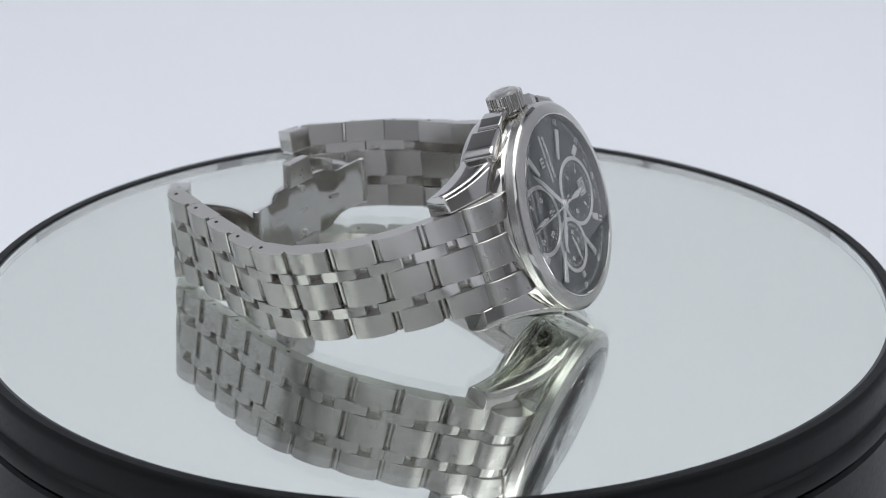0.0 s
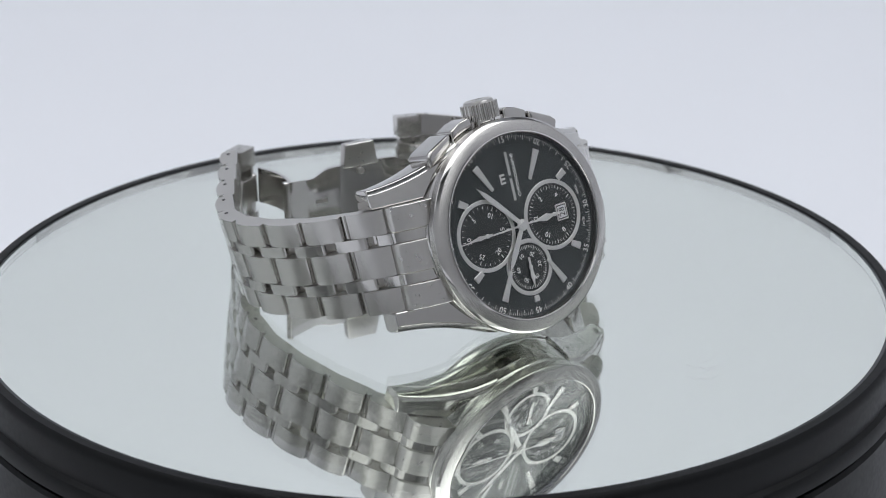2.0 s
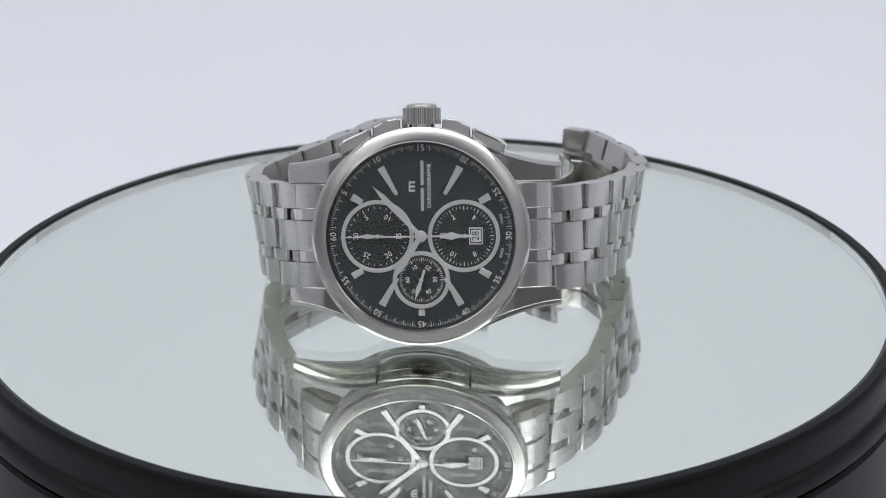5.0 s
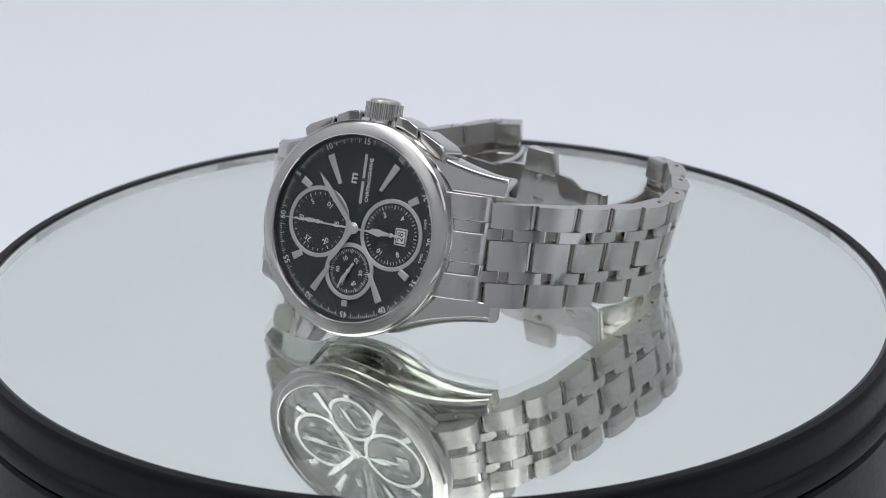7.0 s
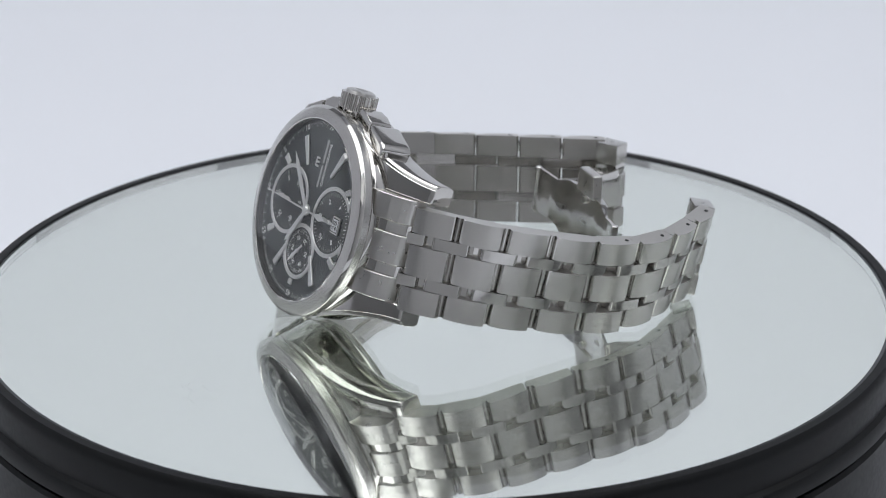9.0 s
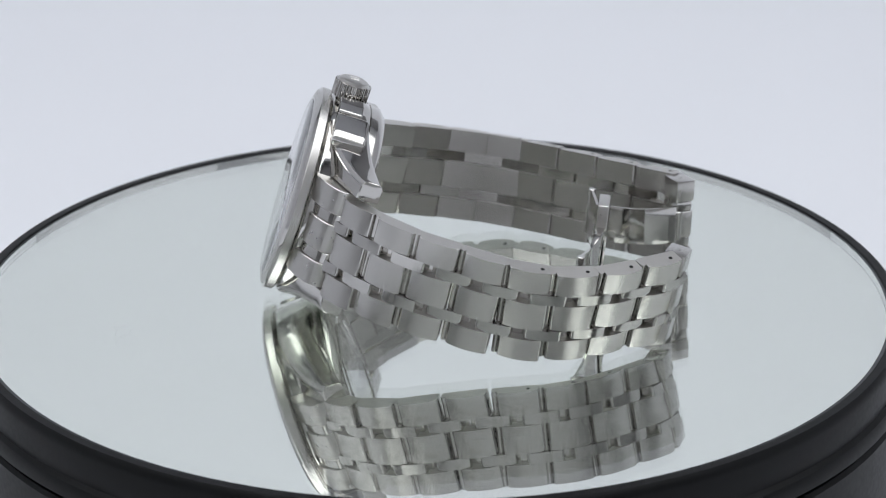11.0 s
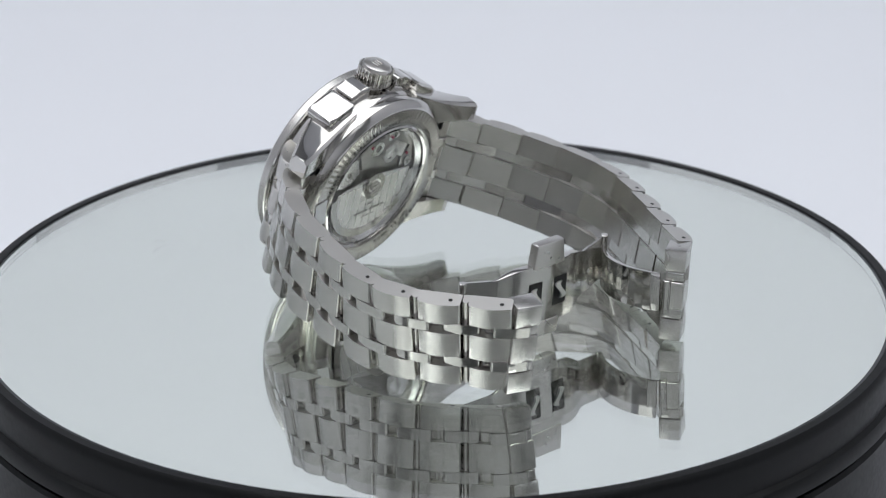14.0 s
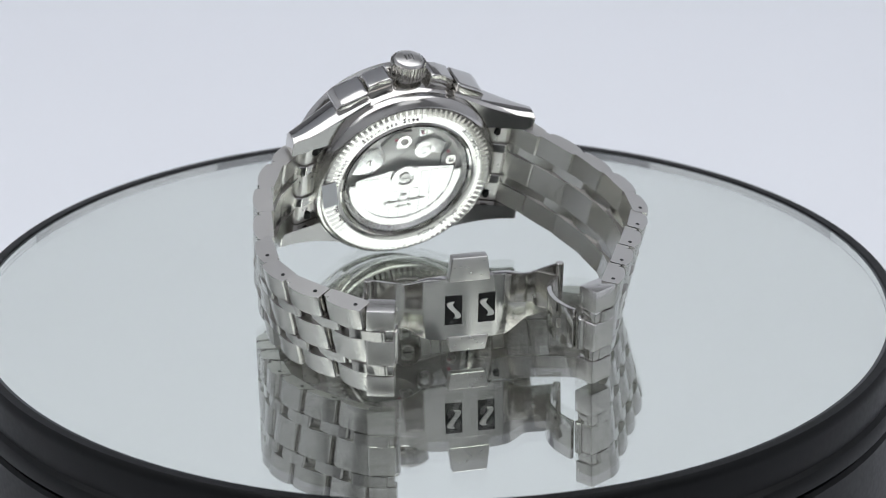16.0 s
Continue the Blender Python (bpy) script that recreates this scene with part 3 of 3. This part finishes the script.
def link_block(width, side):
    """A link: a gently bowed block; at its end towards the case a lower barrel fills the joint. side: 1 or -1, the way to the clasp."""
    h, thick, c = PITCH / 2, 3.9, 0.5
    x0, x1 = -h + 1.25, h - 0.12
    mid, half = (x0 + x1) / 2, (x1 - x0) / 2
    top = []
    for f in np.linspace(-1, 1, 11):
        top.append((mid + f * (half - c), -0.55 * f * f))
    left = [(x0, -0.55 - c), (x0 + 0.1 * c, -0.55 - 0.5 * c), (x0 + 0.45 * c, -0.55 - 0.12 * c)]
    right = [(x1 - 0.45 * c, -0.55 - 0.12 * c), (x1 - 0.1 * c, -0.55 - 0.5 * c), (x1, -0.55 - c)]
    barrel = [(-h + 0.15 + 0.55 - 0.55 * math.cos(a), -2.0 + 0.6 * math.sin(a)) for a in np.linspace(0, 2.6, 7)] + [(x0 + 0.01, -1.9)]
    line = [(-h + 0.5, -thick), (-h + 0.15, -thick + 0.3)] + barrel + left + top + right + [(x1, -thick + 0.35), (x1 - 0.35, -thick)]
    bm = prism([(side * x, y) for x, y in line], -width / 2, width / 2, 0)
    rim = [e for e in bm.edges if abs(e.verts[0].co.z - e.verts[1].co.z) < 1e-6 and min(e.verts[0].co.y, e.verts[1].co.y) > -1.0
           and min(side * e.verts[0].co.x, side * e.verts[1].co.x) > x0 + 0.02]
    bmesh.ops.bevel(bm, geom=rim, offset=0.14, segments=2, affect="EDGES", profile=0.6, clamp_overlap=True)
    bmesh.ops.transform(bm, matrix=Matrix(((1, 0, 0, 0), (0, 0, 1, 0), (0, 1, 0, 0), (0, 0, 0, 1))), verts=bm.verts)
    me = polish_ends(finish("side_link", bm, brushed, 16))
    for p in me.polygons:
        if side * p.center.x / MM < x0 + 0.05 and p.material_index == 0 and p.normal.z > -0.5:
            p.material_index = 1
    return me


me_outer = {k: link_block(ROWS["outer"] - 0.1, k) for k in (1, -1)}
me_centre = {k: link_block(ROWS["centre"] - 0.1, k) for k in (1, -1)}


def stepped_profile(length, full, thick, step):
    """A connecting piece: a polished head on a longer base that fills the joint."""
    top = link_profile(length, thick, 0.25, 0.6)[2:-2]
    return [(-full / 2 + 0.35, -thick), (-full / 2, -thick + step), (-length / 2, -thick + step)] + top + [(length / 2, -thick + step), (full / 2, -thick + step), (full / 2 - 0.35, -thick)]


def stepped_piece(length, full, thick, step, width):
    bm = prism(stepped_profile(length, full, thick, step), -width / 2, width / 2, 0)
    bmesh.ops.transform(bm, matrix=Matrix(((1, 0, 0, 0), (0, 0, 1, 0), (0, 1, 0, 0), (0, 0, 0, 1))), verts=bm.verts)
    return bm


me_middle = finish("connecting_link", stepped_piece(PITCH - 2.2, PITCH - 0.1, 3.3, 1.2, ROWS["middle"] - 0.05), link_polish, 20)
me_pin = finish("pin", lathe([(0, 0.03), (0.3, 0.03), (0.36, 0.08), (0.4, 0.0), (0.4, -1.0), (0, -1.0)], 20), shadow_gap)
OFF_MIDDLE = ROWS["centre"] / 2 + ROWS["middle"] / 2
OFF_OUTER = ROWS["centre"] / 2 + ROWS["middle"] + ROWS["outer"] / 2


def frame_between(a, b, sign):
    """Pose of a link between two joints: x along, y up the width, z outward."""
    x = (b[0] - a[0]).normalized()
    y = (a[1] + b[1]).normalized()
    y = (y - x * y.dot(x)).normalized()
    z = x.cross(y).normalized() * sign
    x2 = y.cross(z).normalized()
    m = Matrix((x2, y, z)).transposed().to_4x4()
    m.translation = ((a[0] + b[0]) / 2 - BASE) * MM
    return m


def build_bracelet(tops, ups, links, pins_from, sign):
    joints, pitch = link_frames(tops, ups, links)
    frames = [frame_between(a, b, sign) for a, b in zip(joints, joints[1:])]
    k_len = pitch / PITCH
    for i in range(links):
        w = (joints[i][2] + joints[i + 1][2]) / 2 / 19.0
        m = frames[i] @ Matrix.Diagonal((k_len, w, 1, 1))
        link = part("bracelet_link", me_centre[sign], brushed, watch, "brushed steel bracelet link", m)
        for s in (1, -1):
            part("side_link", me_outer[sign], brushed, link, "", shift(0, s * OFF_OUTER, 0))
        # polished pieces bridge this link and the next
        nxt = frames[i + 1]
        q = frames[i].to_quaternion().slerp(nxt.to_quaternion(), 0.5)
        at = Matrix.Translation((joints[i + 1][0] - BASE) * MM) @ q.to_matrix().to_4x4() @ Matrix.Diagonal((k_len, w, 1, 1)) @ shift(0, 0, -0.45)
        rel = m.inverted() @ at
        for s in (1, -1):
            part("connecting_link", me_middle, link_polish, link, "polished connecting piece", rel @ shift(0, s * OFF_MIDDLE, 0))
        if i >= pins_from:
            for s in (1, -1):
                part("pin", me_pin, shadow_gap, link, "recessed link pin", shift(sign * PITCH * 0.28, s * (OFF_OUTER + ROWS["outer"] / 2 - 0.05), -1.9, -90 * s, 0, 0))
        if i == 0:
            at = frames[0] @ shift(-sign * PITCH / 2, 0, -0.45)
            rel = m.inverted() @ at
            for s in (1, -1):
                part("connecting_link", me_middle, link_polish, link, "polished connecting piece", rel @ shift(sign * 0.6, s * OFF_MIDDLE * w, 0))
    return joints, frames


def build_end_link(sign):
    """The solid piece between the lugs, in five strips."""
    def strip(x0, x1, drop):
        side = [(17.5, -1.3), (19.6, -1.6), (22.4, -3.2), (24.2, -4.9), (25.0, -6.0), (25.25, -7.2), (24.6, -10.2), (22.5, -10.9), (17.5, -9.0)]
        bm = prism([(sign * y, z - drop) for y, z in side], x0, x1, 0.12, 1)
        bmesh.ops.transform(bm, matrix=Matrix(((0, 0, 1, 0), (1, 0, 0, 0), (0, 1, 0, 0), (0, 0, 0, 1))), verts=bm.verts)
        return bm
    e = part("end_link", strip(-2.95, 2.95, 0), satin, watch, "brushed steel end link between the lugs", head_m)
    for s in (1, -1):
        a, b = sorted((s * 5.3, s * 10.2))
        part("side_link", strip(a, b, 0), satin, e)
        a, b = sorted((s * 3.0, s * 5.25))
        part("connecting_link", strip(a, b, 0.6), polished, e, "polished connecting piece")
        part("spring_bar_hole", disc(0.95, -0.3, 0.3, 0.05, 24), shadow_gap, e, "flat dark disc, the painted shade of a spring bar hole", shift(s * 8.4, sign * 20.6, -10.3, sign * 20, 0, 0))


def build_clasp(six, twelve):
    hinge_a, hinge_b = Vector((-36.0, 1.4, 0)), Vector((-15.5, 33.7, 0))
    along = (hinge_b - hinge_a)
    length = along.length
    along.normalize()
    out = Vector((along.y, -along.x, 0))
    if out.dot(Vector((-0.8, 0.6, 0))) < 0:
        out = -out
    up = Vector((out.x * 0.10, out.y * 0.10, 1)).normalized()
    m = Matrix((along, up.cross(along) if up.cross(along).dot(out) > 0 else -up.cross(along), up)).transposed().to_4x4()
    m.translation = (hinge_a + Vector((0, 0, 11.0)) - BASE) * MM
    clasp = tagged(new("clasp_plate", finish("clasp_plate", clasp_plate(length), link_polish)), "open polished butterfly clasp plate")
    clasp.parent, clasp.matrix_basis = watch, m
    mid = length / 2
    swap = Matrix(((1, 0, 0, 0), (0, 0, 1, 0), (0, 1, 0, 0), (0, 0, 0, 1)))
    for s in (1, -1):
        poly = [(mid - 4.2, 6.0), (mid + 4.2, 6.0), (mid + 3.5, 11.2), (mid - 3.5, 11.2)] if s > 0 else [(mid - 3.5, -9.4), (mid + 3.5, -9.4), (mid + 4.2, -6.0), (mid - 4.2, -6.0)]
        part("release_tab", prism(poly, 1.9, 4.1, 0.4, 3), satin, clasp, "steel push tab of the clasp", swap)
    for z in (-4.9, 4.9):
        part("screw", disc(0.75, -0.25, 0.4, 0.08, 24), satin, clasp, "small steel rivet", Matrix.Translation((mid * MM, 2.2 * MM, z * MM)) @ pose(0, 0, 0, 90, 0, 0))
    for x, w in ((mid - 11.5, 2.6), (mid, 1.3), (mid + 11.5, 2.6)):
        y = 2.9 * (1 - (2 * x / length - 1) ** 2) - 0.5
        part("engraved_bar", box(x - w, x + w, y - 0.03, y + 0.2, -0.35, 0.35, 0), satin, clasp, "plain engraved bar")
    for x in (0.0, length):
        part("hinge_pin", round_rod(0.8, -3.9, 6.1), polished, clasp, "polished hinge pin", shift(x, 0, 0))
    for x in (mid - 3.6, mid + 3.0):
        w = part("spring_window", box(x - 1.7, x + 1.7, 3.6, 3.93, -3.3, 3.0, 0.03, 1), shadow_gap, clasp, "dark plate, the painted shade in a window of the spring latch")
        pts = [(x + 0.9 * math.sin(a * 2.0), 1.9 * math.cos(a)) for a in np.linspace(0.2, 2.9, 12)]
        fat = [(px - 0.55, pz) for px, pz in pts] + [(px + 0.55, pz) for px, pz in pts[::-1]]
        part("latch_spring", prism(fat, 3.9, 4.35, 0.1, 1), silver, w, "curved steel latch spring", Matrix(((1, 0, 0, 0), (0, 0, 1, 0), (0, 1, 0, 0), (0, 0, 0, 1))))
    # blades from the hinges to the two ends of the bracelet
    for hinge, end, bow in ((hinge_a, twelve, 3.2), (hinge_b, six, 3.0)):
        tip = end
        d = tip - hinge
        side = Vector((-d.y, d.x, 0)).normalized()
        if side.dot(Vector((1, -1, 0))) > 0:
            side = -side
        rings = []
        for k in range(13):
            f = k / 12
            p = hinge + d * f + side * (bow * 4 * f * (1 - f))
            g = d + side * (bow * 4 * (1 - 2 * f))
            nrm = Vector((-g.y, g.x, 0)).normalized()
            h = 4.0 if f > 0.06 else 3.6
            zc = 10.6
            rings.append([tuple(p + nrm * a - BASE + Vector((0, 0, zc + b))) for a, b in ((-0.45, -h), (0.45, -h), (0.45, h), (-0.45, h))])
        part("clasp_blade", loft(rings, bevel=0.12), polished, watch, "thin polished folding clasp blade")


def clasp_plate(length):
    """A bowed plate: x along, y outward, z up; its middle is taller and thicker than its arms."""
    rings = []
    for k in range(41):
        f = k / 40
        x = f * length
        y = 2.9 * (1 - (2 * f - 1) ** 2)
        d = abs(x - length / 2)
        s = min(1, max(0, (d - 7.2) / 5.5))
        s = s * s * (3 - 2 * s)
        h = 6.7 - 1.9 * s
        thick = 1.5 - 0.9 * s
        lift = 1.1 * max(0, (d - 8) / 10)
        rings.append([(x, y - 0.5, -h + lift), (x, y - 0.5 + thick, -h + lift), (x, y - 0.5 + thick, h + lift), (x, y - 0.5, h + lift)])
    bm = loft(rings)
    sharp = [ed for ed in bm.edges if abs(ed.verts[0].co.x - ed.verts[1].co.x) > 0.2]
    bmesh.ops.bevel(bm, geom=sharp, offset=0.22, segments=2, affect="EDGES", profile=0.6, clamp_overlap=True)
    return bm


def build_end_piece(a, b, frame_m, sign):
    length = (b[0] - a[0]).length
    w = b[2]
    def block(name, x0, x1, y0, y1, z0, z1, mat, parent, label=""):
        return part(name, box(x0, x1, y0, y1, z0, z1, 0.3, 2), mat, parent, label)
    e = tagged(new("end_piece", finish("end_piece", box(-length / 2, length / 2, -2.9, 2.9, -4.3, 0, 0.4, 3), brushed)), "steel end piece of the bracelet")
    e.parent, e.matrix_basis = watch, frame_m
    for s in (1, -1):
        y0, y1 = sorted((s * 5.15, s * w / 2))
        block("side_link", -length / 2, length / 2, y0, y1, -4.3, 0, brushed, e)
        y0, y1 = sorted((s * 2.95, s * 5.1))
        block("connecting_link", *sorted((-sign * (length / 2 + 0.1), sign * (length / 2 - 0.3))), y0, y1, -3.9, -0.25, polished, e, "polished connecting piece")
        part("pin", me_pin, shadow_gap, e, "recessed link pin", shift(0, s * (w / 2 - 0.05), -2.1, -90 * s, 0, 0))
    part("spring_bar", round_rod(0.9, -3.2, 3.2, 20), polished, e, "polished spring bar", shift(sign * (length / 2 - 0.2), 0, -3.4, 90, 0, 0))


build_case()
build_bezel()
dial, seconds_hand = build_dial()
build_crown()
build_back()
build_end_link(1)
build_end_link(-1)
six_joints, six_frames = build_bracelet(SIX_TOP, SIX_UP, 8, 4, 1)
twelve_joints, twelve_frames = build_bracelet(TWELVE_TOP, TWELVE_UP, 9, 4, -1)
build_end_piece(six_joints[-2], six_joints[-1], six_frames[-1], 1)
build_end_piece(twelve_joints[-2], twelve_joints[-1], twelve_frames[-1], -1)
flat = lambda v: Vector((v.x, v.y, 0))
build_clasp(flat(six_joints[-1][0]) + Vector((2.0, -2.6, 0)), flat(twelve_joints[-1][0]) + Vector((4.5, 0.5, 0)))


# ---- lint on the mirror ----
def build_lint():
    rng = random.Random(5)
    ob = bpy.data.curves.new("lint", "CURVE")
    ob.dimensions, ob.bevel_depth, ob.bevel_resolution = "3D", 0.00002, 1
    for start, heading, n in (((-5, 1), -0.2, 16), ((0, 2.5), -1.2, 11), ((-6, -1.2), -0.4, 15), ((0, 0), -1.7, 10)):
        sp = ob.splines.new("POLY")
        sp.points.add(n - 1)
        x, y = start
        for k in range(n):
            sp.points[k].co = (x * MM, y * MM, 0.00005, 1)
            heading += rng.uniform(-0.5, 0.5)
            x, y = x + 0.5 * math.cos(heading), y + 0.5 * math.sin(heading)
    tmp = bpy.data.objects.new("lint", ob)
    me = bpy.data.meshes.new_from_object(tmp)
    bpy.data.objects.remove(tmp)
    me.materials.append(lint_grey)
    return tagged(new("lint", me), "fine grey curled lint thread lying on the mirror", "lint")


lint = build_lint()
LINT_AT = Vector((67.0, -9.2, GLASS_TOP + 0.02))


def motions():
    turn, carry, fluff, sweep_hand = [], [], [], []
    steps = 32
    for k in range(steps + 1):
        t = SECONDS * k / steps
        spin = pose(0, 0, 0, 0, 0, TURN * t)
        turn.append((t, spin))
        carry.append((t, spin @ Matrix.Translation(BASE * MM)))
        fluff.append((t, spin @ Matrix.Translation(LINT_AT * MM)))
        sweep_hand.append((t, shift(-8.45, 0, 0, 0, 0, -6.0 * (43.0 + t))))
    walk(platter, turn)
    walk(watch, carry)
    walk(lint, fluff)
    walk(seconds_hand, sweep_hand)


motions()
